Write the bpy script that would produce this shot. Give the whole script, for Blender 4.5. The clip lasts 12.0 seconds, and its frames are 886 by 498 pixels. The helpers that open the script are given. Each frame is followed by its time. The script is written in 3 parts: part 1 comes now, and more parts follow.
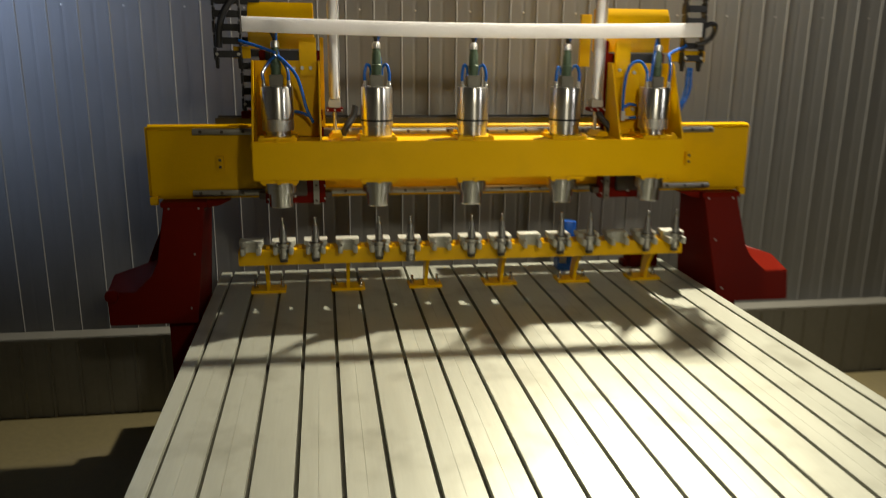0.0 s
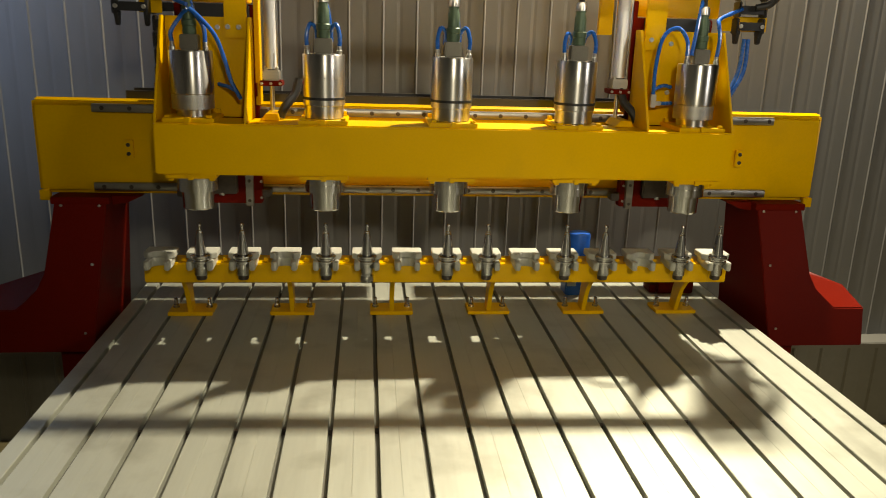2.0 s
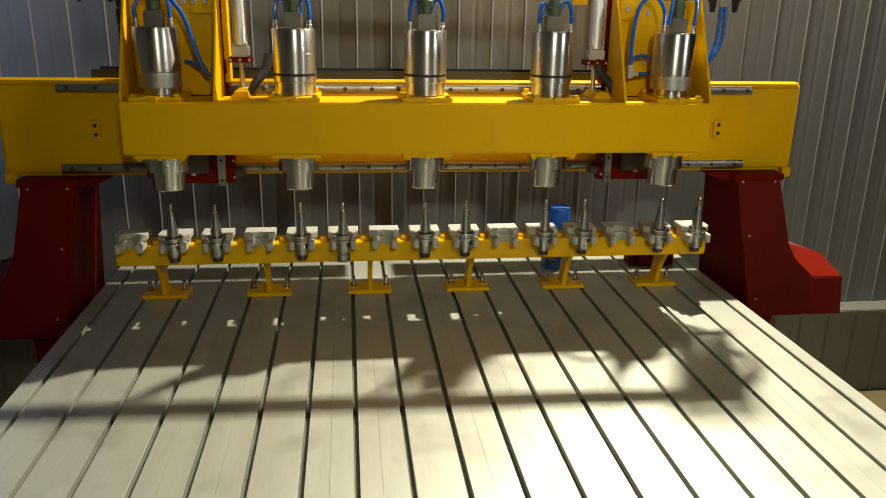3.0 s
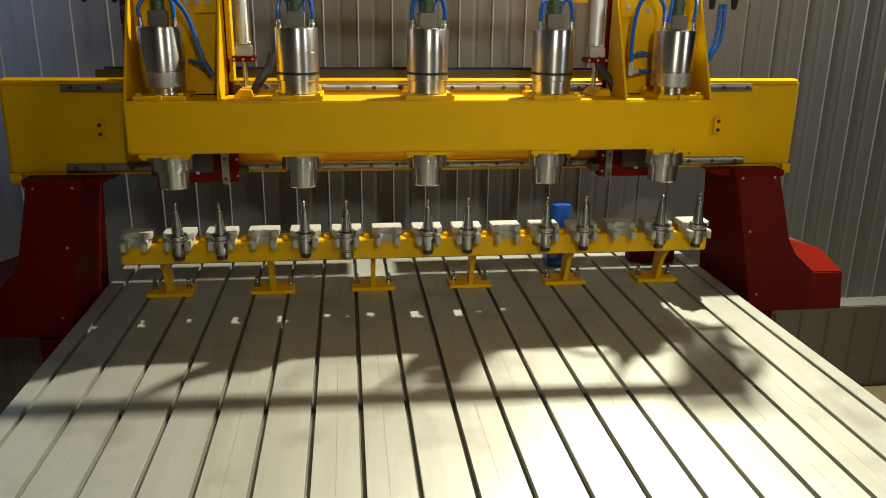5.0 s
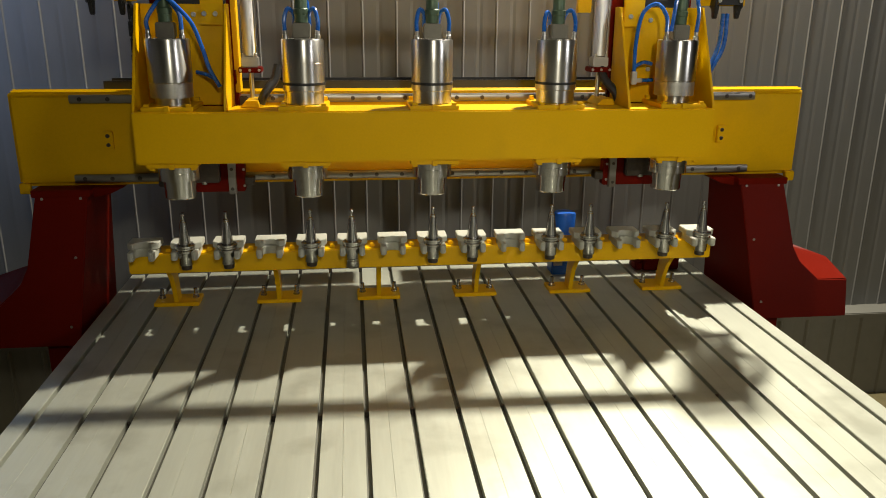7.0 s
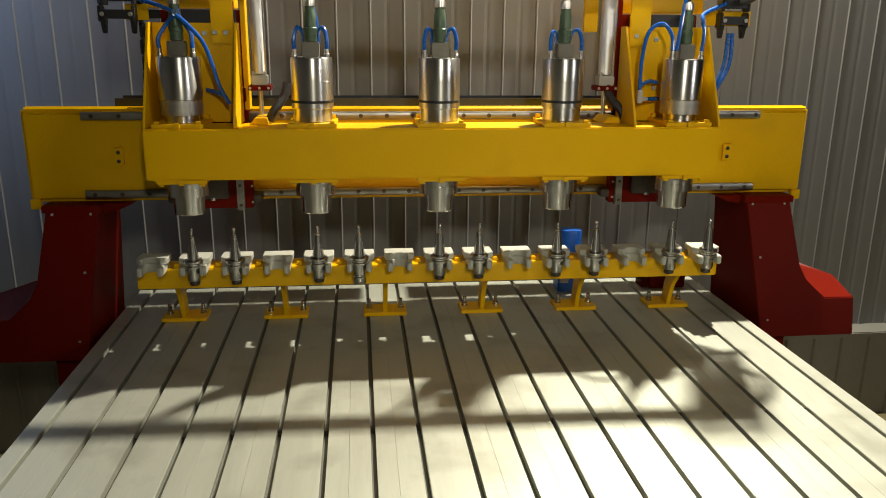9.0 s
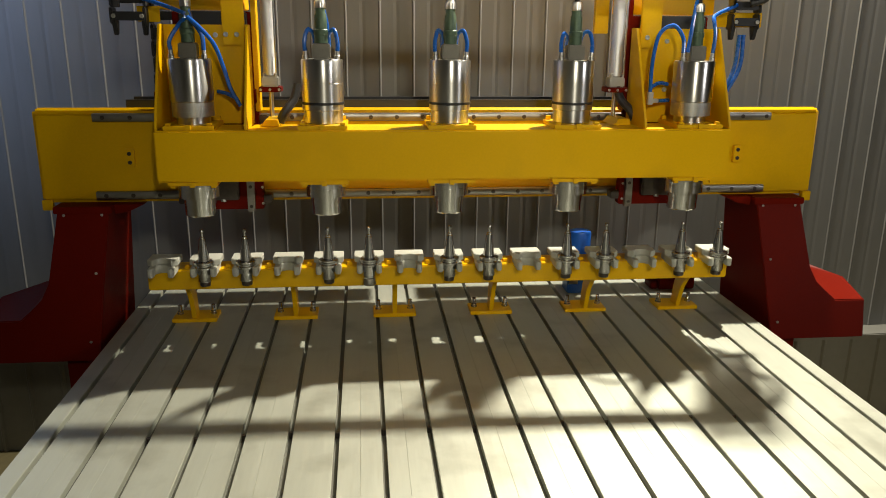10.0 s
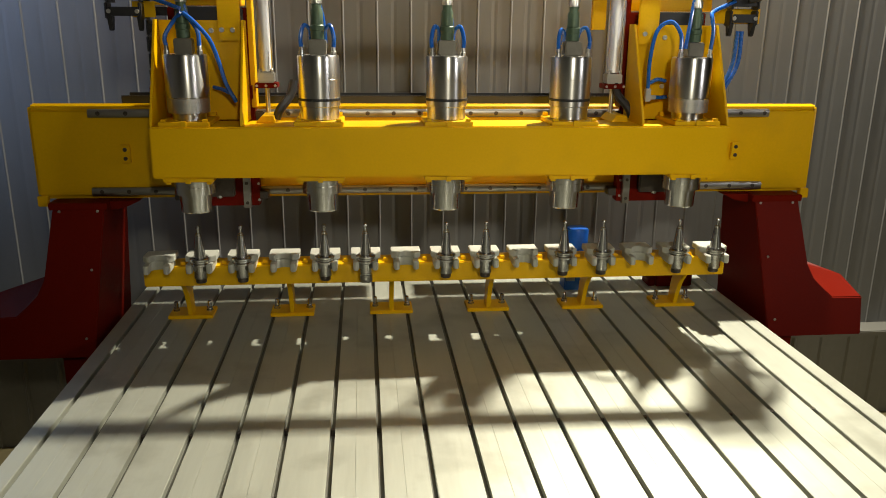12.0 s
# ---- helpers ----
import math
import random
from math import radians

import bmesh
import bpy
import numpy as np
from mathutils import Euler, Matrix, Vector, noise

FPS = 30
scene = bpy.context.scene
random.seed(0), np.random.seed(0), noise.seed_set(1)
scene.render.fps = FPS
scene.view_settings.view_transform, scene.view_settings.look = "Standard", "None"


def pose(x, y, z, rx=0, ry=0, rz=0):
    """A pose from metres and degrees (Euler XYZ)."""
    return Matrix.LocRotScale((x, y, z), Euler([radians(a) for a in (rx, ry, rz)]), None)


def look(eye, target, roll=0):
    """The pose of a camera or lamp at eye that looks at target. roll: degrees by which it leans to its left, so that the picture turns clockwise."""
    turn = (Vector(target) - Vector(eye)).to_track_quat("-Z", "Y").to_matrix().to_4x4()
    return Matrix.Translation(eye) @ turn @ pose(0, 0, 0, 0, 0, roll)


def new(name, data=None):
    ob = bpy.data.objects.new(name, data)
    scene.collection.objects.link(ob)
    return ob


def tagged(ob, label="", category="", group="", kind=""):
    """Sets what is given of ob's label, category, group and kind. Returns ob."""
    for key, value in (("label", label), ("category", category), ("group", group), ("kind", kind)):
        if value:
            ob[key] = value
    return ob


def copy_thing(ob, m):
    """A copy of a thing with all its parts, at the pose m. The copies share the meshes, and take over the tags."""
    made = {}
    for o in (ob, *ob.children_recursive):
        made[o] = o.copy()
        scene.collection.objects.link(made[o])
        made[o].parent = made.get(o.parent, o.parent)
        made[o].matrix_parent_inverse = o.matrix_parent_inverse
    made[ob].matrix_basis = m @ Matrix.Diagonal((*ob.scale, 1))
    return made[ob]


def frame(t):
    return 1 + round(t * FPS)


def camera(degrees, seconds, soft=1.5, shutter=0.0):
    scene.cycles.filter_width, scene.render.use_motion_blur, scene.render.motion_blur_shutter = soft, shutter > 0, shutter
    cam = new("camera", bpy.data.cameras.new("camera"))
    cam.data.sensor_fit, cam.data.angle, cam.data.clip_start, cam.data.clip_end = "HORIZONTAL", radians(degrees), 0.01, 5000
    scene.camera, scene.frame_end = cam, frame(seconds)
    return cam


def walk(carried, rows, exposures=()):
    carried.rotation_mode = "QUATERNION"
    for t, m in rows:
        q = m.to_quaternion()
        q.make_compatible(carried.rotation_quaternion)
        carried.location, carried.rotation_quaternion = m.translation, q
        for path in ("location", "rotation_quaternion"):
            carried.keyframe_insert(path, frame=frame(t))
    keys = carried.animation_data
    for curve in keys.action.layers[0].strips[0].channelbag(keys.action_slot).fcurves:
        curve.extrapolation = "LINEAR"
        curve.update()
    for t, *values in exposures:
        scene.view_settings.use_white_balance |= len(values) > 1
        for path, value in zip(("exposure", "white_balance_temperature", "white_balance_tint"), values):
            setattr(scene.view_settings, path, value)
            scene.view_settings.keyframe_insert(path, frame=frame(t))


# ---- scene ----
cam = camera(59.4, 12.0, soft=0.9, shutter=0.7)
PATH = [
    (0, (-0.683, -3.027, 1.76), (-0.386, -1.113, 1.259), 0.6),
    (0.5, (-0.579, -2.785, 1.754), (-0.379, -0.847, 1.3), 1.3),
    (1, (-0.514, -2.574, 1.749), (-0.353, -0.642, 1.259), 1.9),
    (1.5, (-0.477, -2.425, 1.709), (-0.209, -0.517, 1.172), 1.1),
    (2, (-0.363, -2.355, 1.694), (-0.167, -0.44, 1.151), 1.8),
    (2.5, (-0.344, -2.332, 1.698), (-0.146, -0.423, 1.135), 1.6),
    (3, (-0.341, -2.327, 1.691), (-0.105, -0.435, 1.088), 1.0),
    (5, (-0.351, -2.344, 1.686), (-0.115, -0.452, 1.084), 0.7),
    (5.5, (-0.349, -2.346, 1.688), (-0.117, -0.453, 1.086), 0.4),
    (6, (-0.353, -2.348, 1.689), (-0.128, -0.453, 1.09), 0.3),
    (6.5, (-0.351, -2.349, 1.691), (-0.131, -0.452, 1.096), 0.3),
    (7, (-0.353, -2.357, 1.69), (-0.129, -0.457, 1.109), 0.4),
    (9, (-0.356, -2.368, 1.689), (-0.146, -0.452, 1.152), 0.5),
    (9.5, (-0.361, -2.363, 1.696), (-0.164, -0.449, 1.153), 0.5),
    (10, (-0.368, -2.365, 1.701), (-0.173, -0.45, 1.158), 0.5),
    (10.5, (-0.361, -2.363, 1.703), (-0.17, -0.447, 1.161), 0.5),
    (11, (-0.364, -2.366, 1.695), (-0.172, -0.45, 1.157), 0.6),
    (11.5, (-0.359, -2.361, 1.702), (-0.165, -0.447, 1.154), 0.6),
    (12, (-0.36, -2.359, 1.702), (-0.163, -0.447, 1.149), 0.6),
]
walk(cam, [(t, look(eye, target, roll)) for t, eye, target, roll in PATH],
     exposures=((0, -0.08, 7000, 10), (0.5, -0.08, 7250, 10), (1, -0.05, 7450, 10), (2, 0.08, 7450, 10), (2.5, 0.1, 7250, 10), (3, 0.03, 6900, 10), (5, 0, 6700, 10), (7, 0.02, 6700, 10), (9, 0.1, 6700, 10), (12, 0.12, 6700, 10)))

# ---- world and lamps ----
world = bpy.data.worlds.new("world")
scene.world = world
world.use_nodes = True
world.node_tree.nodes["Background"].inputs[0].default_value = (0.75, 0.85, 1.0, 1)
world.node_tree.nodes["Background"].inputs[1].default_value = 0.004


def area_lamp(name, eye, target, size, watts, colour, spread=180):
    data = bpy.data.lights.new(name, "AREA")
    data.shape, data.size, data.size_y = "RECTANGLE", size[0], size[1]
    data.energy, data.color, data.spread = watts, colour, radians(spread)
    ob = new(name, data)
    ob.matrix_world = look(eye, target)
    return ob


LAMP = (1.02, 0.68, 3.46)
area_lamp("flood_lamp_light", LAMP, (0.7, -2.4, 0.8), (0.075, 0.075), 190, (1.0, 0.95, 0.80), spread=165)
area_lamp("hall_lamp_light", (5.2, -4.6, 3.3), (-0.1, 0.4, 2.1), (1.0, 0.6), 6.6, (0.95, 0.95, 0.96), spread=58)
area_lamp("hall_lamp_light", (0.08, -3.5, 2.65), (0.3, 0.0, 1.2), (0.16, 0.16), 4.0, (1.0, 0.95, 0.76), spread=64)
# added cool fill to brighten the left wall; no window stands there
area_lamp("left_wall_fill_light", (-3.4, -1.2, 3.2), (-2.7, 0.775, 2.5), (0.8, 0.7), 25, (0.46, 0.62, 1.0), spread=62)

# ---- materials ----


def nodes_of(name):
    m = bpy.data.materials.new(name)
    m.use_nodes = True
    t = m.node_tree
    return m, t, t.nodes["Principled BSDF"]


def mat(name, colour, rough=0.5, metal=0.0, var=0.08, scale=6.0, grain=60.0, bump=0.05, stretch=(1, 1, 1),
        coat=0.0, dirt=None, dirt_amount=0.0, dirt_scale=3.0, spec=0.5, rvar=0.08, turned=0.0):
    """A painted, moulded or machined surface: two scales of tone, grain in the relief and the gloss, optional stains."""
    m, t, b = nodes_of(name)
    L = t.links.new
    co = t.nodes.new("ShaderNodeTexCoord")
    mp = t.nodes.new("ShaderNodeMapping")
    mp.inputs["Scale"].default_value = stretch
    L(co.outputs["Object"], mp.inputs[0])
    big, fine = t.nodes.new("ShaderNodeTexNoise"), t.nodes.new("ShaderNodeTexNoise")
    big.inputs["Scale"].default_value, fine.inputs["Scale"].default_value = scale, grain
    big.inputs["Detail"].default_value = 4
    fine.inputs["Detail"].default_value = 3
    L(mp.outputs[0], big.inputs["Vector"]), L(mp.outputs[0], fine.inputs["Vector"])
    add = t.nodes.new("ShaderNodeMath")
    add.operation = "ADD"
    L(big.outputs[0], add.inputs[0]), L(fine.outputs[0], add.inputs[1])
    rng = t.nodes.new("ShaderNodeMapRange")
    rng.inputs[1].default_value, rng.inputs[2].default_value = 0.6, 1.4
    rng.inputs[3].default_value, rng.inputs[4].default_value = 1 - var, 1 + var
    L(add.outputs[0], rng.inputs[0])
    mul = t.nodes.new("ShaderNodeMix")
    mul.data_type, mul.blend_type = "RGBA", "MULTIPLY"
    mul.inputs[0].default_value = 1.0
    mul.inputs[6].default_value = (*colour, 1)
    L(rng.outputs[0], mul.inputs[7])
    out = mul.outputs[2]
    if dirt:
        dn = t.nodes.new("ShaderNodeTexNoise")
        dn.inputs["Scale"].default_value, dn.inputs["Detail"].default_value = dirt_scale, 6
        L(co.outputs["Object"], dn.inputs["Vector"])
        dr = t.nodes.new("ShaderNodeMapRange")
        dr.inputs[1].default_value, dr.inputs[2].default_value = 0.52, 0.72
        dr.inputs[4].default_value = dirt_amount
        L(dn.outputs[0], dr.inputs[0])
        dm = t.nodes.new("ShaderNodeMix")
        dm.data_type = "RGBA"
        L(dr.outputs[0], dm.inputs[0]), L(out, dm.inputs[6])
        dm.inputs[7].default_value = (*dirt, 1)
        out = dm.outputs[2]
    L(out, b.inputs["Base Color"])
    rr = t.nodes.new("ShaderNodeMapRange")
    rr.inputs[1].default_value, rr.inputs[2].default_value = 0.6, 1.4
    rr.inputs[3].default_value, rr.inputs[4].default_value = max(rough - rvar, 0.03), min(rough + rvar, 1)
    L(add.outputs[0], rr.inputs[0]), L(rr.outputs[0], b.inputs["Roughness"])
    b.inputs["Metallic"].default_value = metal
    b.inputs["Coat Weight"].default_value = coat
    b.inputs["Specular IOR Level"].default_value = spec
    if turned:
        tg = t.nodes.new("ShaderNodeTangent")
        tg.direction_type, tg.axis = "RADIAL", "Z"
        L(tg.outputs[0], b.inputs["Tangent"])
        b.inputs["Anisotropic"].default_value = turned
        b.inputs["Anisotropic Rotation"].default_value = 0.25
    if bump:
        bp = t.nodes.new("ShaderNodeBump")
        bp.inputs["Strength"].default_value, bp.inputs["Distance"].default_value = bump, 0.004
        L(fine.outputs[0], bp.inputs["Height"]), L(bp.outputs[0], b.inputs["Normal"])
    return m


YELLOW = mat("yellow_paint", (0.79, 0.447, 0.001), 0.36, var=0.05, scale=4, grain=160, bump=0.03, spec=0.3,
             dirt=(0.45, 0.27, 0.01), dirt_amount=0.25, dirt_scale=5)
RED = mat("red_paint", (0.135, 0.0065, 0.0020), 0.45, var=0.12, scale=5, grain=140, bump=0.03, spec=0.06,
          dirt=(0.16, 0.01, 0.008), dirt_amount=0.4)
ALU = mat("turned_aluminium", (0.66, 0.65, 0.63), 0.30, 1.0, var=0.03, scale=5, grain=90, bump=0.0, stretch=(0.3, 0.3, 6), rvar=0.02, turned=0.72)
NOSE = mat("nose_steel", (0.76, 0.75, 0.71), 0.21, 1.0, var=0.04, scale=6, grain=40, bump=0.0, stretch=(0.3, 0.3, 3), rvar=0.008, turned=0.8)
CYLINDER = mat("anodised_tube", (0.74, 0.73, 0.72), 0.55, 1.0, var=0.03, scale=5, grain=20, bump=0.0, rvar=0.02)
ALU_MATT = mat("matt_aluminium", (0.56, 0.55, 0.52), 0.45, 1.0, var=0.1, scale=8, grain=60, bump=0.05, stretch=(1, 1, 20))
STEEL = mat("ground_steel", (0.50, 0.49, 0.47), 0.24, 1.0, var=0.08, scale=12, grain=60, bump=0.0, stretch=(1, 1, 4), rvar=0.02, turned=0.75)
RAIL = mat("rail_steel", (0.36, 0.345, 0.32), 0.40, 1.0, var=0.14, scale=14, grain=90, bump=0.04, stretch=(0.2, 1, 1),
           dirt=(0.13, 0.10, 0.065), dirt_amount=0.75, dirt_scale=9)
DARK_STEEL = mat("dark_steel", (0.10, 0.085, 0.075), 0.4, 0.8, var=0.2, scale=20, grain=90)
PLANK = mat("milled_plank", (0.50, 0.512, 0.432), 0.42, 0.45, var=0.05, scale=2.2, grain=22, bump=0.02, stretch=(8, 0.5, 1), rvar=0.04,
            dirt=(0.30, 0.295, 0.235), dirt_amount=0.6, dirt_scale=6.0)
# darker than the planks: part of the slot shade is in this colour
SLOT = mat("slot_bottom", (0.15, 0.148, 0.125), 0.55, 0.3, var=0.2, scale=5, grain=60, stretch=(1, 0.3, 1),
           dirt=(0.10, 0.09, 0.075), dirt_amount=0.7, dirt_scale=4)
BLACK = mat("black_plastic", (0.018, 0.018, 0.02), 0.45, var=0.2, scale=12, grain=120)
RUBBER = mat("black_cable", (0.02, 0.02, 0.023), 0.5, var=0.2, scale=30, grain=120)
BLUE = mat("blue_hose", (0.012, 0.12, 0.52), 0.25, var=0.1, scale=20, grain=120, bump=0.0, coat=0.4)
BLUE_PAINT = mat("blue_paint", (0.009, 0.125, 0.62), 0.38, var=0.12, scale=12, grain=120)
WHITE = mat("white_plastic", (0.92, 0.90, 0.92), 0.42, var=0.03, scale=5, grain=90, bump=0.02)
FORK = mat("milky_plastic", (0.45, 0.45, 0.39), 0.45, var=0.08, scale=14, grain=90, bump=0.05)
for milky, weight, depth in ((WHITE, 0.7, 0.04), (FORK, 0.5, 0.012)):
    wb = milky.node_tree.nodes["Principled BSDF"]
    wb.inputs["Subsurface Weight"].default_value = weight
    wb.inputs["Subsurface Radius"].default_value = (1.0, 1.0, 1.0)
    wb.inputs["Subsurface Scale"].default_value = depth
GREEN = mat("green_connector", (0.075, 0.12, 0.075), 0.42, 0.3, var=0.15, scale=30, grain=140)
GREY_BLOCK = mat("grey_cast", (0.19, 0.18, 0.15), 0.5, 0.5, var=0.1, scale=20, grain=120)
WALL = mat("grey_sheet_metal", (0.205, 0.205, 0.200), 0.5, 0.0, var=0.07, scale=1.6, grain=30, bump=0.04, stretch=(1, 1, 0.25),
           dirt=(0.15, 0.148, 0.145), dirt_amount=0.35, dirt_scale=1.6)
PLINTH = mat("grey_plinth_sheet", (0.215, 0.21, 0.185), 0.5, 0.0, var=0.08, scale=2.0, grain=30, bump=0.04,
             dirt=(0.15, 0.14, 0.11), dirt_amount=0.5, dirt_scale=2.5)
CONCRETE = mat("concrete", (0.19, 0.158, 0.075), 0.75, var=0.16, scale=1.5, grain=35, bump=0.25,
               dirt=(0.15, 0.125, 0.085), dirt_amount=0.6, dirt_scale=1.4)
PLASTER = mat("hall_panel", (0.16, 0.16, 0.16), 0.7, var=0.08, scale=0.8, grain=20)

# ---- mesh helpers ----
ORG = {}


def box(bm, x0, x1, y0, y1, z0, z1, bevel=0.0):
    vs = [bm.verts.new(p) for p in ((x0, y0, z0), (x1, y0, z0), (x1, y1, z0), (x0, y1, z0),
                                    (x0, y0, z1), (x1, y0, z1), (x1, y1, z1), (x0, y1, z1))]
    fs = [bm.faces.new([vs[i] for i in f]) for f in ((3, 2, 1, 0), (4, 5, 6, 7), (0, 1, 5, 4), (1, 2, 6, 5), (2, 3, 7, 6), (3, 0, 4, 7))]
    if bevel:
        es = list({e for f in fs for e in f.edges})
        bmesh.ops.bevel(bm, geom=es, offset=bevel, segments=2, affect="EDGES")
    return bm


def prism(bm, poly, axis, a0, a1, bevel=0.0):
    """A flat outline, in the two axes other than the given one, drawn out from a0 to a1."""
    def at(p, a):
        return {"x": (a, p[0], p[1]), "y": (p[0], a, p[1]), "z": (p[0], p[1], a)}[axis]
    lo, hi = [bm.verts.new(at(p, a0)) for p in poly], [bm.verts.new(at(p, a1)) for p in poly]
    n = len(poly)
    fs = [bm.faces.new(lo[::-1]), bm.faces.new(hi)] + [bm.faces.new((lo[i], lo[(i + 1) % n], hi[(i + 1) % n], hi[i])) for i in range(n)]
    bmesh.ops.recalc_face_normals(bm, faces=fs)
    if bevel:
        bmesh.ops.bevel(bm, geom=list({e for f in fs for e in f.edges}), offset=bevel, segments=2, affect="EDGES")
    return bm


def lathe(bm, profile, c=(0, 0, 0), seg=40, axis="z"):
    """A turned body from (radius, height) pairs, closed at both ends."""
    rings = []
    for r, h in profile:
        ring = []
        for i in range(seg):
            a = 2 * math.pi * i / seg
            u, v = r * math.cos(a), r * math.sin(a)
            p = {"z": (u, v, h), "y": (u, h, v), "x": (h, u, v)}[axis]
            ring.append(bm.verts.new((p[0] + c[0], p[1] + c[1], p[2] + c[2])))
        rings.append(ring)
    fs = [bm.faces.new(rings[0]), bm.faces.new(rings[-1])]
    for a, b in zip(rings, rings[1:]):
        fs += [bm.faces.new((a[i], a[(i + 1) % seg], b[(i + 1) % seg], b[i])) for i in range(seg)]
    bmesh.ops.recalc_face_normals(bm, faces=fs)
    return bm


def bolt(bm, c, r, h, axis="y", sign=-1):
    """A socket head: a short drum with a sunk middle."""
    p = [(r, 0), (r, sign * h * 0.85), (r * 0.85, sign * h), (r * 0.5, sign * h), (r * 0.48, sign * h * 0.4)]
    return lathe(bm, p, c, 14, axis)


def tube(bm, pts, r, seg=10, steps=8):
    """A round hose through the given points."""
    P = [Vector(p) for p in pts]
    P = [2 * P[0] - P[1]] + P + [2 * P[-1] - P[-2]]
    line = []
    for a, b, c, d in zip(P, P[1:], P[2:], P[3:]):
        for i in range(steps):
            t = i / steps
            line.append(0.5 * (2 * b + (c - a) * t + (2 * a - 5 * b + 4 * c - d) * t * t + (3 * b - a - 3 * c + d) * t ** 3))
    line.append(P[-2])
    side = None
    rings = []
    for i, p in enumerate(line):
        d = (line[min(i + 1, len(line) - 1)] - line[max(i - 1, 0)]).normalized()
        if side is None:
            side = d.orthogonal().normalized()
        side = (side - d * side.dot(d)).normalized()
        up = d.cross(side)
        rings.append([bm.verts.new(p + r * (math.cos(2 * math.pi * k / seg) * side + math.sin(2 * math.pi * k / seg) * up)) for k in range(seg)])
    fs = [bm.faces.new(rings[0]), bm.faces.new(rings[-1])]
    for a, b in zip(rings, rings[1:]):
        fs += [bm.faces.new((a[k], a[(k + 1) % seg], b[(k + 1) % seg], b[k])) for k in range(seg)]
    bmesh.ops.recalc_face_normals(bm, faces=fs)
    return bm


def mesh_of(name, bm, material, smooth=True):
    me = bpy.data.meshes.new(name)
    bm.to_mesh(me)
    bm.free()
    me.materials.append(material)
    if smooth:
        me.shade_smooth()
        me.set_sharp_from_angle(angle=radians(32))
    return me


def add(name, me, parent=None, at=(0, 0, 0), label=""):
    """An object on the mesh me whose origin stands at the world place at."""
    ob = new(name, me)
    at = Vector(at)
    ob.location = at - (ORG[parent] if parent else Vector())
    ob.parent = parent
    ORG[ob] = at
    return tagged(ob, label)


def part(name, bm, material, parent, label="", smooth=True):
    """A mesh in world places as a part of parent."""
    base = ORG[parent] if parent else Vector()
    bmesh.ops.translate(bm, verts=bm.verts, vec=-base)
    return add(name, mesh_of(name, bm, material, smooth), parent, base, label)


def thing(name, at, label, category, group="", kind=""):
    ob = new(name)
    ob.location = at
    ob.empty_display_size = 0.05
    ORG[ob] = Vector(at)
    return tagged(ob, label, category, group, kind)


def structure(name, bm, material, label, category, smooth=True):
    ob = new(name, mesh_of(name, bm, material, smooth))
    ORG[ob] = Vector()
    return tagged(ob, label, category, kind="structure")


B = bmesh.new
TZ = 0.80          # table top
WALL_Y = 0.775     # face of the sheet wall
PITCH = 0.131      # rib to rib

# ---- hall ----
structure("floor", box(B(), -8, 8, -12, 1.2, -0.2, 0), CONCRETE, "dusty brown-grey concrete floor of a workshop", "floor")


def ribbed(x0, x1, y, z0, z1, pitch, depth, rib, slope):
    """Profiled sheet with thickness: broad flats with narrow ribs standing proud."""
    bm = B()
    xs = []
    x = x0
    while x < x1:
        h = rib / 2
        xs += [(x - h - slope, y), (x - h, y - depth), (x + h, y - depth), (x + h + slope, y), (x + pitch * 0.5 - 0.012, y), (x + pitch * 0.5, y + 0.001), (x + pitch * 0.5 + 0.012, y)]
        x += pitch
    front = [(bm.verts.new((a, b, z0)), bm.verts.new((a, b, z1))) for a, b in xs]
    back = [(bm.verts.new((a, b + 0.004, z0)), bm.verts.new((a, b + 0.004, z1))) for a, b in xs]
    for p, q in zip(front, front[1:]):
        bm.faces.new((p[0], q[0], q[1], p[1]))
    for p, q in zip(back, back[1:]):
        bm.faces.new((p[1], q[1], q[0], p[0]))
    for p, q, r, s in zip(front, front[1:], back, back[1:]):
        bm.faces.new((p[1], q[1], s[1], r[1]))
    return bm


structure("wall_back", ribbed(-0.303 - 44 * PITCH, 6.0, WALL_Y, 0.409, 5.0, PITCH, 0.004, 0.003, 0.004), WALL,
          "grey profiled sheet metal wall with upright ribs", "wall", smooth=False)
structure("wall_back_lining", box(B(), -8, 8, WALL_Y + 0.05, WALL_Y + 0.15, 0, 5.2), PLASTER, "plain panel behind the profiled sheet", "wall")
structure("wall_plinth", ribbed(-0.303 - 44 * PITCH, 6.0, 0.682, 0.0, 0.384, PITCH, 0.010, 0.008, 0.007), PLINTH,
          "low grey sheet metal plinth along the foot of the wall", "plinth", smooth=False)
bm = B()
box(bm, -6, 6, 0.668, WALL_Y + 0.04, 0.384, 0.4085, 0.004)
structure("plinth_cap", bm, PLINTH, "grey folded metal cap on the wall plinth", "plinth")
structure("wall_left", box(B(), -4.8, -4.6, -12, 1.2, 0, 5.2), PLASTER, "plain grey hall wall", "wall")
structure("wall_right", box(B(), 8, 8.2, -12, 1.2, 0, 5.2), PLASTER, "plain grey hall wall", "wall")
structure("wall_front", box(B(), -8.2, 8.2, -12.2, -12, 0, 5.2), PLASTER, "plain grey hall wall", "wall")
structure("ceiling", box(B(), -8.2, 8.2, -12.2, 1.2, 5.2, 5.4), PLASTER, "plain grey hall ceiling", "ceiling")

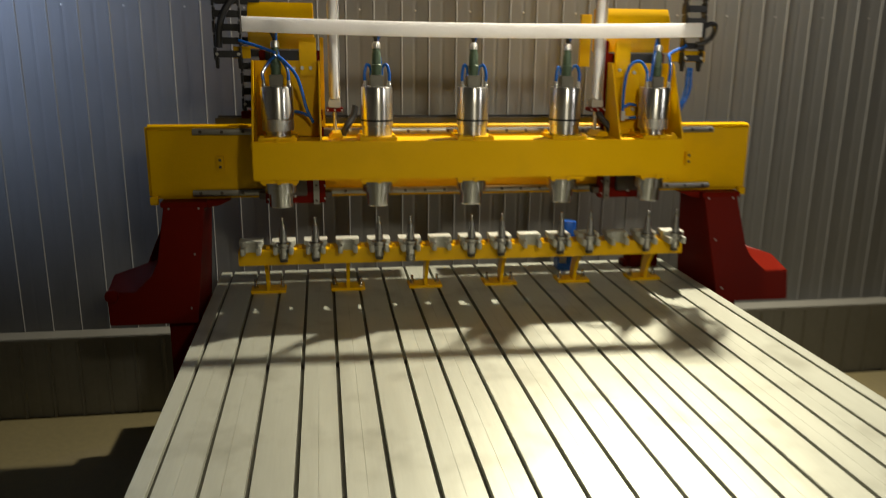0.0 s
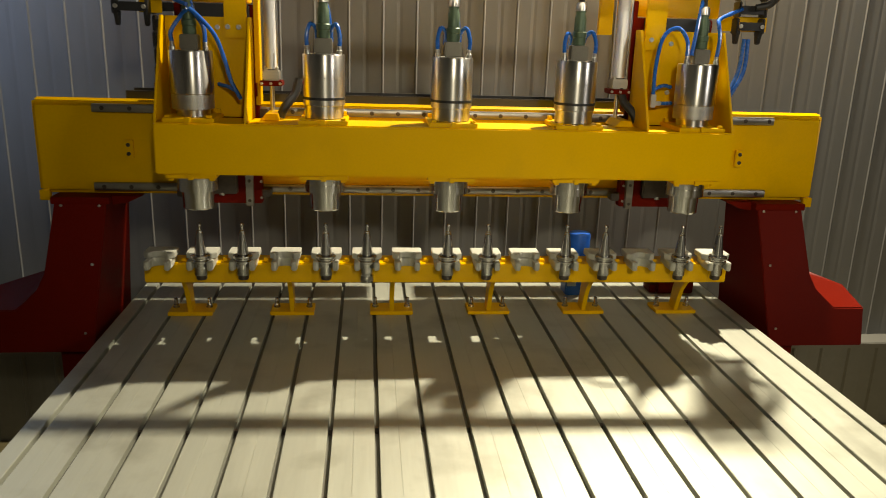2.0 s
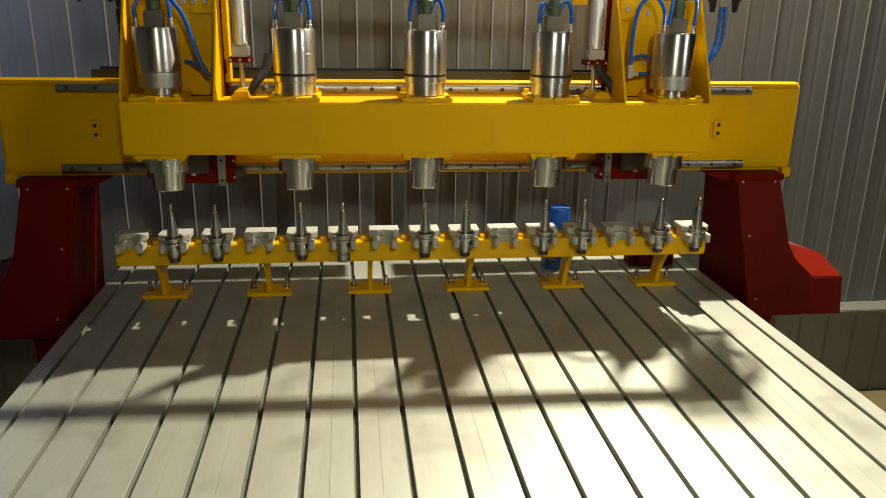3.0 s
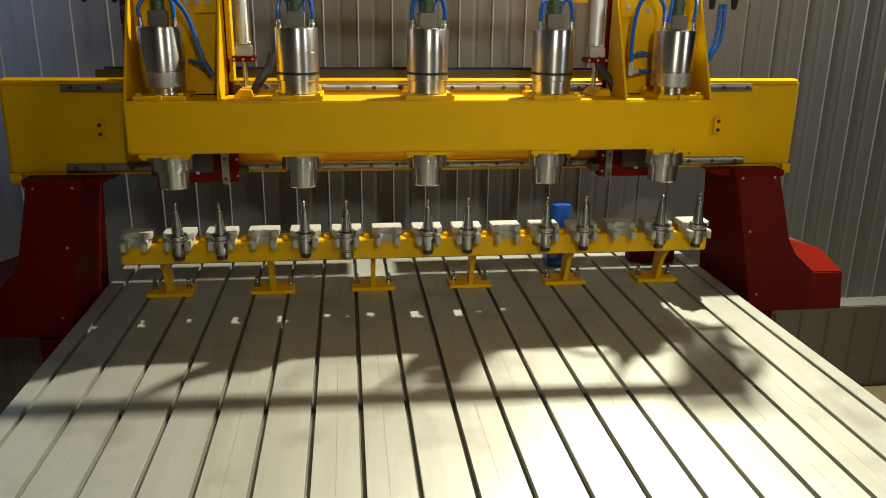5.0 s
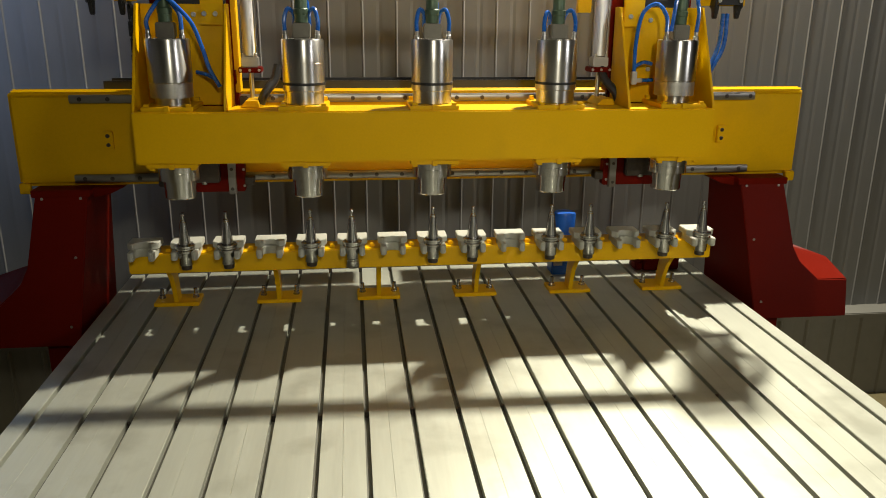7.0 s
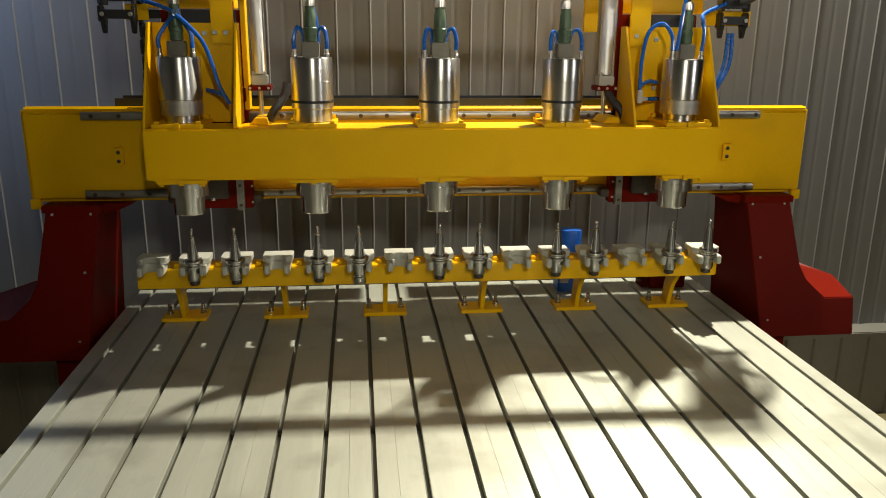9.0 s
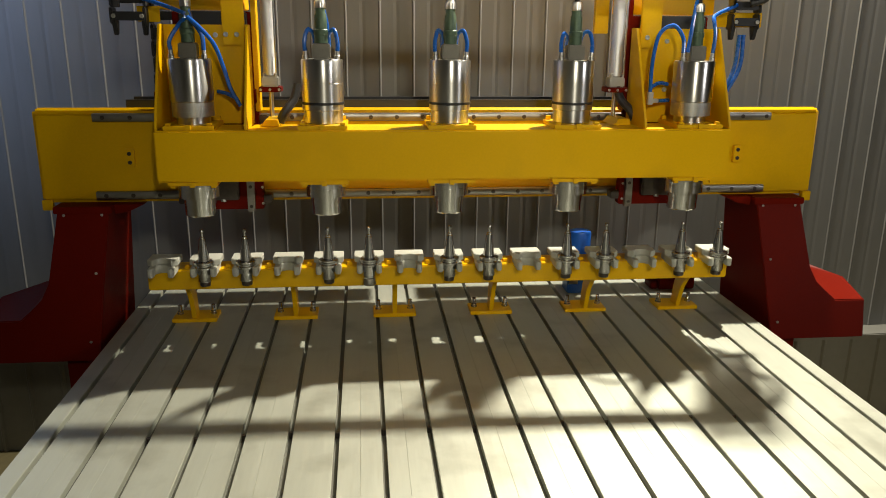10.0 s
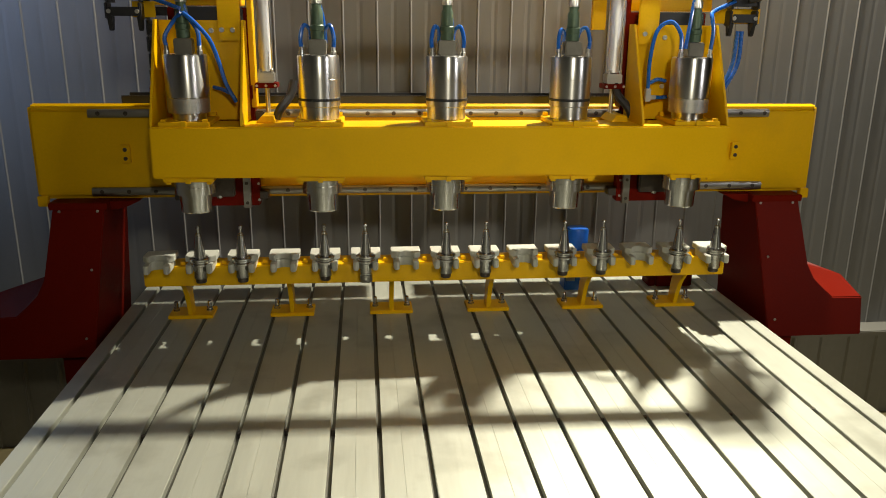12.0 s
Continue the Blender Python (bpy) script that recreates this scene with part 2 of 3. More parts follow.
rivet = mesh_of("screw", lathe(B(), [(0.005, 0.0), (0.005, -0.001), (0.003, -0.002)], seg=10, axis="y"), ALU_MATT)
wall_back = bpy.data.objects["wall_back"]
for i in range(-9, 12):
    add("screw", rivet, wall_back, (-0.303 + PITCH * (2 * i + 0.5), WALL_Y + 0.001, 1.93))

# ---- table ----
SLOT0, STEP, SLOTS, SLOT_W = -1.087, 0.1071, 19, 0.0118
TX0, TX1, TY0, TY1 = -1.137, 0.889, -2.0, 0.345
table = thing("machine_table", (-0.12, -0.8, 0), "long milled metal machine table with parallel clamping slots", "machine table")
edges = [TX0] + [SLOT0 + STEP * k for k in range(SLOTS)] + [TX1]
for i, (a, b) in enumerate(zip(edges, edges[1:])):
    bm = B()
    x0, x1 = (a + SLOT_W / 2 if i else a), (b - SLOT_W / 2 if i < SLOTS else b)
    if x1 - x0 > 0.06 and i % 3:
        mid = x0 + (x1 - x0) * (0.5 if i % 2 else 0.46)
        box(bm, x0, mid - 0.00015, TY0, TY1, TZ - 0.016, TZ, 0.0004)
        box(bm, mid + 0.00015, x1, TY0, TY1, TZ - 0.016, TZ - 0.0002, 0.0004)
    else:
        box(bm, x0, x1, TY0, TY1, TZ - 0.016, TZ, 0.0012)
    part("plank", bm, PLANK, table)
screw_me = mesh_of("slot_screw", lathe(B(), [(0.0048, -0.0164), (0.0048, -0.002), (0.0025, -0.0022)], seg=10), DARK_STEEL)
for k in range(2, SLOTS - 1):
    add("slot_screw", screw_me, table, (SLOT0 + STEP * k, -0.725 + 0.004 * (k % 3), TZ))
part("bed_plate", box(B(), TX0 + 0.002, TX1 - 0.002, TY0, TY1, TZ - 0.075, TZ - 0.0165), SLOT, table, "dull metal bed under the slots, darkened for their shade")
for x in (TX0 + 0.03, TX1 - 0.13):
    part("side_beam", box(B(), x, x + 0.10, TY0 + 0.05, TY1 + 0.2, 0.42, TZ - 0.076, 0.006), RED, table, "dark red painted steel side beam")
    for y in (TY0 + 0.15, -0.9, 0.2):
        part("leg", box(B(), x + 0.01, x + 0.09, y, y + 0.09, 0.0, 0.42, 0.005), RED, table)
part("cross_beam", box(B(), TX0 + 0.13, TX1 - 0.13, TY0 + 0.1, TY0 + 0.18, 0.45, 0.70, 0.006), RED, table)
part("cross_beam", box(B(), TX0 + 0.13, TX1 - 0.13, 0.2, 0.28, 0.45, 0.70, 0.006), RED, table)

# ---- gantry ----
GX0, GX1, GY0, GY1, GZ0, GZ1 = -1.357, 1.125, 0.078, 0.232, 1.178, 1.468
GC = -0.116
gantry = thing("gantry", (GC, 0.15, 0.45), "yellow box-section gantry bridge on dark red tapering legs", "gantry")
bm = B()
prism(bm, [(GY0, GZ0), (GY1, GZ0), (GY1, GZ1 - 0.02), (GY0 + 0.012, GZ1), (GY0, GZ1 - 0.012)], "x", GX0, GX1, 0.012)
part("bridge_beam", bm, YELLOW, gantry)
for s in (-1, 1):
    e = GX0 if s < 0 else GX1
    bm = B()
    box(bm, *sorted((e - s * 0.004, e - s * 0.035)), GY0 - 0.014, GY0 + 0.004, GZ0 - 0.02, GZ0 + 0.012, 0.002)
    part("end_lip", bm, YELLOW, gantry)
    plate_x = GC + s * 0.965
    bm = B()
    box(bm, plate_x - 0.014, plate_x + 0.014, GY0 - 0.012, GY0 - 0.0005, 1.29, 1.345, 0.002)
    pl = part("stop_block", bm, YELLOW, gantry, "small yellow block with two screws")
    for z in (1.304, 1.331):
        part("screw", bolt(B(), (plate_x, GY0 - 0.0118, z), 0.006, 0.003), DARK_STEEL, pl)
# unseen plates added behind the bridge; their slit shapes light on the table
for xa, xb in ((GX0 + 0.02, -0.03), (0.09, GX1 - 0.02)):
    part("slit_baffle_front", box(B(), xa, xb, 0.2325, 0.288, 1.427, 1.435, 0.002), YELLOW, gantry)
    part("slit_baffle_rear", box(B(), xa, xb, 0.296, 0.396, 1.427, 1.435, 0.002), YELLOW, gantry)
for x in (GX0 + 0.05, GC - 0.03, 0.12, GX1 - 0.11):
    part("slit_baffle_spacer", box(B(), x, x + 0.012, 0.2325, 0.36, 1.410, 1.4265), YELLOW, gantry)
# linear rails along the bridge
hole = mesh_of("rail_screw", bolt(B(), (0, 0, 0), 0.0065, 0.0012), DARK_STEEL)
for z0, z1, xa, xb in ((1.428, 1.452, -1.178, 0.948), (1.19, 1.214, -1.19, 0.951)):
    bm = B()
    prism(bm, [(GY0 - 0.0005, z0), (GY0 - 0.0005, z1), (GY0 - 0.012, z1), (GY0 - 0.015, z1 - 0.005), (GY0 - 0.015, z0 + 0.005), (GY0 - 0.012, z0)], "x", xa, xb)
    rail = part("linear_rail", bm, RAIL, gantry, "worn steel guide rail with countersunk screws")
    x = xa + 0.03
    while x < xb:
        add("rail_screw", hole, rail, (x, GY0 - 0.0148, (z0 + z1) / 2))
        x += 0.08
# black cable tray behind the bridge
bm = B()
box(bm, -1.10, 0.80, 0.15, 0.156, GZ1 - 0.012, GZ1 + 0.018)
box(bm, -1.10, 0.80, 0.156, 0.24, GZ1 - 0.012, GZ1 - 0.008)
box(bm, -1.10, 0.80, 0.24, 0.246, GZ1 - 0.012, GZ1 + 0.020)
part("cable_tray", bm, BLACK, gantry, "long black metal cable tray")


def leg_cover(s):
    """Folded sheet leg: narrow at the top, splayed below, with a foot that sticks out sideways."""
    def X(x):
        return GC + s * (x - GC)
    bm = B()
    outline = [(0.942, 0.735, 0.27, 0), (1.262, 0.735, 0.05, 0), (1.274, 0.852, 0.05, 0.038), (1.170, 0.853, 0.16, 0.051), (1.140, 0.880, 0.21, 0.036), (1.11, 0.91, 0.26, 0.025),
               (1.09, 0.955, 0.27, 0), (1.064, GZ0 - 0.004, 0.26, 0), (0.914, GZ0 - 0.004, 0.26, 0)]
    front = [bm.verts.new((X(x), -0.118 + (z - 0.735) * 0.337, z)) for x, z, y, up in outline]
    back = [bm.verts.new((X(x), y, z + up)) for x, z, y, up in outline]
    n = len(outline)
    bm.faces.new(front)
    rear = bm.faces.new(back)
    for i in range(n):
        bm.faces.new((front[i], front[(i + 1) % n], back[(i + 1) % n], back[i]))
    bmesh.ops.triangulate(bm, faces=[rear])
    bmesh.ops.recalc_face_normals(bm, faces=bm.faces[:])
    sharp = [e for e in bm.edges if len(e.link_faces) == 2 and e.calc_face_angle(0) > 0.7]
    bmesh.ops.bevel(bm, geom=sharp, offset=0.003, segments=2, affect="EDGES")
    leg = part("leg_cover", bm, RED, gantry, "dark red sheet metal leg cover with a foot")
    bm = B()
    box(bm, *sorted((X(0.905), X(1.075))), 0.02, 0.27, GZ0 - 0.022, GZ0 - 0.0005, 0.002)
    part("top_flange", bm, RED, gantry)
    bm = B()
    prism(bm, [(X(0.815), GZ0 - 0.001), (X(0.905), GZ0 - 0.001), (X(0.905), GZ0 - 0.03), (X(0.86), GZ0 - 0.022)], "y", 0.05, 0.225, 0.002)
    part("corner_gusset", bm, RED, gantry)
    bm = B()
    box(bm, *sorted((X(0.93), X(1.06))), -0.06, 0.26, 0.45, 0.734, 0.006)
    part("carriage_block", bm, RED, gantry)
    for x, y, z in ((0.934, 0.023, 1.152), (1.045, 0.023, 1.152), (0.95, -0.036, 0.985), (0.965, -0.101, 0.79)):
        yy = y - 0.002
        part("screw", bolt(B(), (X(x), yy, z), 0.0042, 0.0025), ALU_MATT, leg)


leg_cover(1)
leg_cover(-1)
part("knob", lathe(B(), [(0.024, 0.0), (0.026, -0.012), (0.022, -0.024), (0.008, -0.028)], (-1.475, -0.118, 0.855), 20, "y"), RED, gantry, "round red knob")

# ---- spindle carriage ----
CX, CZ = 0.0, -0.006    # where the carriage stands along the bridge and in height
SX0, SP, SY = -0.844, 0.3605, -0.11
BX0, BX1, BY0, BY1, BZ0, BZ1 = -0.936, 0.692, -0.200, -0.050, 1.297, 1.438
car = thing("spindle_carriage", (-0.122 + CX, -0.1, 1.18 + CZ), "yellow carriage carrying five silver milling spindles in a row", "spindle carriage")


def cpart(name, bm, material, parent=car, label="", smooth=True):
    bmesh.ops.translate(bm, verts=bm.verts, vec=(CX, 0, CZ))
    return part(name, bm, material, parent, label, smooth)


cpart("cross_beam", box(B(), BX0, BX1, BY0, BY1, BZ0, BZ1, 0.004), YELLOW)


def spindle_meshes():
    top, low = BZ1 + 0.012, BZ0 - 0.014
    m = {}
    m["body"] = mesh_of("spindle_body", lathe(B(), [(0.052, top), (0.0545, top + 0.002), (0.0545, top + 0.036), (0.0585, top + 0.038), (0.0585, 1.5615), (0.0581, 1.562), (0.0585, 1.5625), (0.0585, 1.622),
                        (0.0565, 1.626), (0.02, 1.627)], seg=56), ALU)
    m["body_wide"] = mesh_of("spindle_body", lathe(B(), [(0.046, top), (0.046, top + 0.018), (0.0555, top + 0.019), (0.0565, top + 0.060), (0.0585, top + 0.062), (0.0585, 1.622),
                             (0.0565, 1.626), (0.02, 1.627)], seg=56), ALU)
    m["ring"] = mesh_of("seal_ring", lathe(B(), [(0.055, 1.502), (0.0597, 1.5025), (0.0602, 1.506), (0.0597, 1.5095), (0.055, 1.510)], seg=48), BLACK)
    m["collar"] = mesh_of("collar", lathe(B(), [(0.050, top + 0.02), (0.0572, top + 0.02), (0.0572, top + 0.058), (0.050, top + 0.058)], seg=48), ALU_MATT)
    m["nose"] = mesh_of("nose", lathe(B(), [(0.050, low), (0.0575, low - 0.001), (0.0575, low - 0.018), (0.0558, low - 0.0181), (0.0558, low - 0.0205), (0.0575, low - 0.0206),
                        (0.0575, low - 0.043), (0.0450, low - 0.0431), (0.0450, low - 0.066), (0.0440, low - 0.0661),
                        (0.0440, low - 0.094), (0.0415, low - 0.097), (0.018, low - 0.0971), (0.016, low - 0.08)], seg=48), NOSE)
    bm = B()
    box(bm, -0.068, -0.004, -0.082, 0.075, 0, 0.012, 0.0015)
    box(bm, 0.004, 0.068, -0.082, 0.075, 0, 0.012, 0.0015)
    box(bm, -0.007, 0.007, -0.0885, -0.0825, 0.0005, 0.015, 0.001)
    for x in (-0.055, 0.055):
        box(bm, x - 0.007, x + 0.007, -0.078, -0.064, 0.0125, 0.019, 0.001)
        box(bm, x - 0.007, x + 0.007, 0.055, 0.069, 0.0125, 0.024, 0.001)
    m["plate"] = mesh_of("clamp_plate", bm, YELLOW)
    bm = B()
    box(bm, -0.024, 0.024, -0.022, 0.022, 1.627, 1.668, 0.003)
    m["block"] = mesh_of("terminal_block", bm, GREY_BLOCK)
    m["plug"] = mesh_of("plug", lathe(B(), [(0.012, 1.668), (0.0185, 1.669), (0.0185, 1.690), (0.020, 1.692), (0.020, 1.704), (0.0175, 1.707), (0.0165, 1.745), (0.0135, 1.75), (0.0135, 1.762)], seg=24), GREEN)
    m["gland"] = mesh_of("gland", lathe(B(), [(0.010, 1.762), (0.0155, 1.763), (0.0155, 1.778), (0.012, 1.785), (0.007, 1.787)], seg=16), ALU)
    m["fitting"] = mesh_of("fitting", lathe(B(), [(0.008, 1.624), (0.008, 1.636), (0.0062, 1.638), (0.0062, 1.648), (0.0045, 1.650)], seg=14), ALU)
    m["cap_screw"] = mesh_of("cap_screw", lathe(B(), [(0.004, 1.600), (0.004, 1.6275), (0.002, 1.6278)], seg=8), DARK_STEEL)
    return m


SM = spindle_meshes()
for k in range(5):
    x, outer = SX0 + SP * k + CX, k in (0, 4)
    at = (x, SY, CZ)
    sp = add("spindle", SM["body_wide" if outer else "body"], car, at, "silver turned aluminium milling spindle")
    add("collar" if outer else "seal_ring", SM["collar" if outer else "ring"], sp, at, "matt grey collar" if outer else "black rubber ring")
    add("nose", SM["nose"], sp, at)
    add("clamp_plate", SM["plate"], sp, (x, SY, CZ + BZ1), "yellow clamp plate")
    low = add("clamp_plate", SM["plate"], sp, (x, SY, CZ + BZ0), "yellow clamp plate")
    low.rotation_euler = (math.pi, 0, math.pi)
    add("terminal_block", SM["block"], sp, at, "grey cast block")
    add("plug", SM["plug"], sp, at, "dark green round plug")
    add("gland", SM["gland"], sp, at)
    for a in (200, 250, 300, 340):
        add("cap_screw", SM["cap_screw"], sp, (x + 0.053 * math.cos(radians(a)), SY + 0.053 * math.sin(radians(a)), CZ))
    for dx, dy in ((-0.044, -0.018), (0.044, -0.018)):
        add("fitting", SM["fitting"], sp, (x + dx, SY + dy, CZ))
    # cables and hoses of each spindle
    xx = x - CX
    cpart("cable", tube(B(), [(xx, SY, 1.785), (xx - 0.003, SY - 0.004, 1.80), (xx - 0.014, SY - 0.022, 1.825), (xx - 0.018, SY - 0.03, 1.845)], 0.007), RUBBER, car, "black spindle cable")
    f = SY - 0.018
    if k in (1, 2, 3):
        for sgn in (-1, 1):
            hgt = 1.705 if (k, sgn) != (3, -1) else 1.70
            cpart("hose", tube(B(), [(xx + sgn * 0.044, f, 1.64), (xx + sgn * 0.045, f, 1.675), (xx + sgn * 0.036, f + 0.01, hgt), (xx + sgn * 0.022, f + 0.03, hgt - 0.012),
                                     (xx + sgn * 0.020, f + 0.05, 1.66)], 0.0058), BLUE, car, "blue air hose")
        cpart("hose", tube(B(), [(xx + 0.018, SY + 0.03, 1.65), (xx + 0.016, SY + 0.028, 1.72), (xx + 0.004, SY + 0.016, 1.78), (xx + 0.014, SY - 0.012, 1.82), (xx + 0.016, SY - 0.028, 1.845)], 0.0055), BLUE, car, "blue air hose")


def bracket(s, xo, xi, xs0, xs1):
    """An upright bracket at one end of the beam: back plate, two tapering side plates, slide column, cover."""
    x0, x1 = min(xo, xi), max(xo, xi)
    back = cpart("back_plate", box(B(), x0 + 0.008, x1 - 0.008, -0.034, -0.022, BZ1 + 0.001, 1.716, 0.002), YELLOW)
    for x, z in (((0.538, 1.680), (0.541, 1.538)) if s > 0 else ((-0.783, 1.688),)):
        cpart("screw", bolt(B(), (x, -0.0338, z), 0.007, 0.005), ALU_MATT, back)
    for x in (x0, x1 - 0.007):
        prof = [(BY0 + 0.006, BZ1 + 0.0005), (BY0 + 0.006, BZ1 + 0.012), (-0.062, 1.717), (-0.021, 1.717), (-0.021, BZ1 + 0.0005)]
        cpart("side_plate", prism(B(), prof, "x", x, x + 0.007, 0.0012), YELLOW)
    bm = B()
    box(bm, xs0, xs1, -0.046, -0.035, 1.66, 1.80, 0.002)
    strip = cpart("lift_strip", bm, YELLOW)
    for x in ((xs0 + 0.020,) if s > 0 else (xs0 + 0.010, xs1 - 0.022)):
        cpart("screw", bolt(B(), (x, -0.0458, 1.690), 0.007, 0.005), ALU_MATT, strip)


bracket(-1, BX0 + 0.002, -0.688, -0.762, -0.70)
bracket(1, BX1 - 0.002, 0.432, 0.452, 0.514)
for s, x0, x1 in ((-1, -0.935, -0.70), (1, 0.415, 0.66)):
    bm = B()
    c0, c1 = (x0 - 0.013, x1 - 0.008) if s < 0 else (x0, x1 + 0.04)
    prism(bm, [(0.02, 1.757), (0.02, 1.866), (0.055, 1.925), (0.13, 1.925), (0.13, 1.757)], "x", c0, c1, 0.003)
    cpart("motor_cover", bm, YELLOW, car, "yellow sheet metal motor cover")
    # red slide body behind the bracket, with rails and a screw
    bm = B()
    box(bm, x0 + 0.025, x1 + 0.02, 0.012, 0.05, 1.172, 1.752, 0.003)
    cpart("motor_body", box(B(), x0 + 0.05, x1 + 0.002, -0.02, 0.0115, 1.69, 1.752, 0.004), BLACK, car, "black motor behind the bracket")
    slide = cpart("slide_plate", bm, RED, car, "dark red slide plate")
    for x in (x0 + 0.05, x1 - 0.015):
        cpart("guide_rail", box(B(), x - 0.011, x + 0.011, -0.008, 0.0115, 1.168, 1.689, 0.002), RAIL, slide, "upright steel guide rail")
        for z in (1.185, 1.245, 1.285):
            cpart("screw", bolt(B(), (x, -0.0078, z), 0.005, 0.002), DARK_STEEL, slide)
    for x in (x0 + 0.035, x1 + 0.018):
        for z in (1.19, 1.24, 1.28):
            cpart("screw", bolt(B(), (x, 0.0122, z), 0.004, 0.003), ALU_MATT, slide)
    bm = B()
    box(bm, x0 + 0.09, x1 - 0.05, -0.012, 0.0115, 1.205, 1.285, 0.004)
    cpart("bearing_housing", bm, DARK_STEEL, slide, "dark bearing housing")
    cpart("ball_screw", lathe(B(), [(0.010, 1.2)] + [(0.010 if i % 2 else 0.0085, 1.60 + 0.004 * i) for i in range(22)] + [(0.010, 1.689)],
                              ((x0 + x1) / 2 + 0.02, 0.0, 0), 14), STEEL, slide, "threaded ball screw")
    for x in (x0 + 0.05, x1 - 0.015):
        cpart("runner_block", box(B(), x - 0.02, x + 0.02, -0.02, 0.0112, 1.44, 1.52, 0.003), DARK_STEEL, slide)
    for z in (1.432, 1.189):
        cpart("runner_block", box(B(), x0 + 0.0, x1 + 0.045, 0.016, 0.06, z, z + 0.026, 0.003), DARK_STEEL, slide)

# air cylinders that carry the weight of the beam
for s, x in ((-1, -0.637), (1, 0.391)):
    y = -0.022
    cyl = cpart("air_cylinder", lathe(B(), [(0.02, 1.577), (0.0195, 1.578), (0.0195, 2.0), (0.02, 2.001)], (x, y, 0), 32), CYLINDER, car, "smooth silver air cylinder")
    bm = B()
    box(bm, x - 0.023, x + 0.023, y - 0.024, y + 0.024, 1.545, 1.574, 0.003)
    for dx in (-0.017, 0.017):
        lathe(bm, [(0.0045, 1.545), (0.0045, 1.582), (0.003, 1.584)], (x + dx, y - 0.017, 0), 10)
    cpart("end_cap", bm, ALU_MATT, cyl)
    cpart("tie_rod", lathe(B(), [(0.003, 1.58), (0.003, 2.0)], (x + 0.019, y - 0.016, 0), 8), ALU, cyl)
    cpart("end_cap", box(B(), x - 0.030, x + 0.030, y - 0.028, y + 0.028, 1.995, 2.03, 0.003), ALU, cyl)
    bm = B()
    box(bm, x - 0.032, x + 0.032, y - 0.030, y + 0.03, 1.530, 1.5445, 0.002)
    shelf = cpart("cylinder_shelf", bm, RED, car, "red steel shelf")
    for dx in (-0.026, 0.0, 0.026):
        cpart("screw", bolt(B(), (x + dx, y - 0.0298, 1.537), 0.004, 0.003), ALU_MATT, shelf)
    cpart("piston_rod", lathe(B(), [(0.0065, BZ1 + 0.01), (0.0065, 1.528)], (x, y, 0), 14), ALU, car)
    bm = B()
    prism(bm, [(x - 0.026, BZ1 + 0.001), (x + 0.028, BZ1 + 0.001), (x + 0.022, BZ1 + 0.02), (x - 0.010, BZ1 + 0.02), (x - 0.016, BZ1 + 0.012)], "y", y - 0.09, y + 0.02, 0.0015)
    cpart("rod_foot", bm, YELLOW, car)
    bm = B()
    box(bm, *sorted((x + s * 0.036, x + s * 0.050)), 0.0, 0.05, 1.47, 1.80, 0.002)
    cpart("arm_plate", bm, YELLOW if s < 0 else RED, car)
    if s > 0:
        cpart("arm_plate", box(B(), x - 0.058, x - 0.016, 0.030, 0.050, 1.70, 1.90, 0.002), YELLOW, car)
    bm = B()
    prism(bm, [(0.035, 1.535), (0.035, 1.44), (-0.02, 1.528), (-0.02, 1.535)], "x", x + s * 0.045, x + s * 0.055)
    cpart("arm_gusset", bm, RED, car)

# white duct that bridges the spindle cables
bm = B()
n = 24
for j in range(n):
    def sag(i):
        u = i / n * 2 - 1
        return -0.012 * (1 - u * u)
    xa, xb = -0.952 + 1.68 * j / n, -0.952 + 1.68 * (j + 1) / n
    vs = []
    for x, i in ((xa, j), (xb, j + 1)):
        for y, z in ((-0.152, 1.815), (-0.152, 1.867), (-0.132, 1.867), (-0.132, 1.815)):
            vs.append(bm.verts.new((x, y - 0.043 * i / n, z + sag(i))))
    for q in range(4):
        bm.faces.new((vs[q], vs[(q + 1) % 4], vs[4 + (q + 1) % 4], vs[4 + q]))
    if j == 0:
        bm.faces.new(vs[:4][::-1])
    if j == n - 1:
        bm.faces.new(vs[4:])
bmesh.ops.remove_doubles(bm, verts=bm.verts[:], dist=1e-5)
bmesh.ops.recalc_face_normals(bm, faces=bm.faces[:])
cpart("cable_duct", bm, WHITE, car, "long thin white plastic cable strip, slightly sagging")

# loose hoses at the end spindles
x = SX0
for pts in (
    [(x + 0.044, -0.128, 1.645), (x + 0.040, -0.125, 1.69), (x + 0.012, -0.118, 1.735), (x + 0.004, -0.112, 1.79), (x + 0.012, -0.135, 1.845)],
    [(x - 0.044, -0.128, 1.645), (x - 0.046, -0.122, 1.675), (x - 0.020, -0.115, 1.715), (x + 0.004, -0.135, 1.735)],
    [(x + 0.008, -0.138, 1.735), (x + 0.035, -0.138, 1.712), (x + 0.072, -0.13, 1.665), (x + 0.092, -0.115, 1.60), (x + 0.104, -0.10, 1.545), (x + 0.126, -0.085, 1.495)],
    [(x + 0.115, -0.092, 1.518), (x + 0.090, -0.07, 1.527), (x + 0.060, -0.045, 1.532)],
    [(x + 0.0, -0.13, 1.745), (x - 0.06, -0.09, 1.765), (x - 0.13, -0.05, 1.785)],
):
    cpart("hose", tube(B(), pts, 0.0058), BLUE, car, "blue air hose")
x = SX0 + 4 * SP
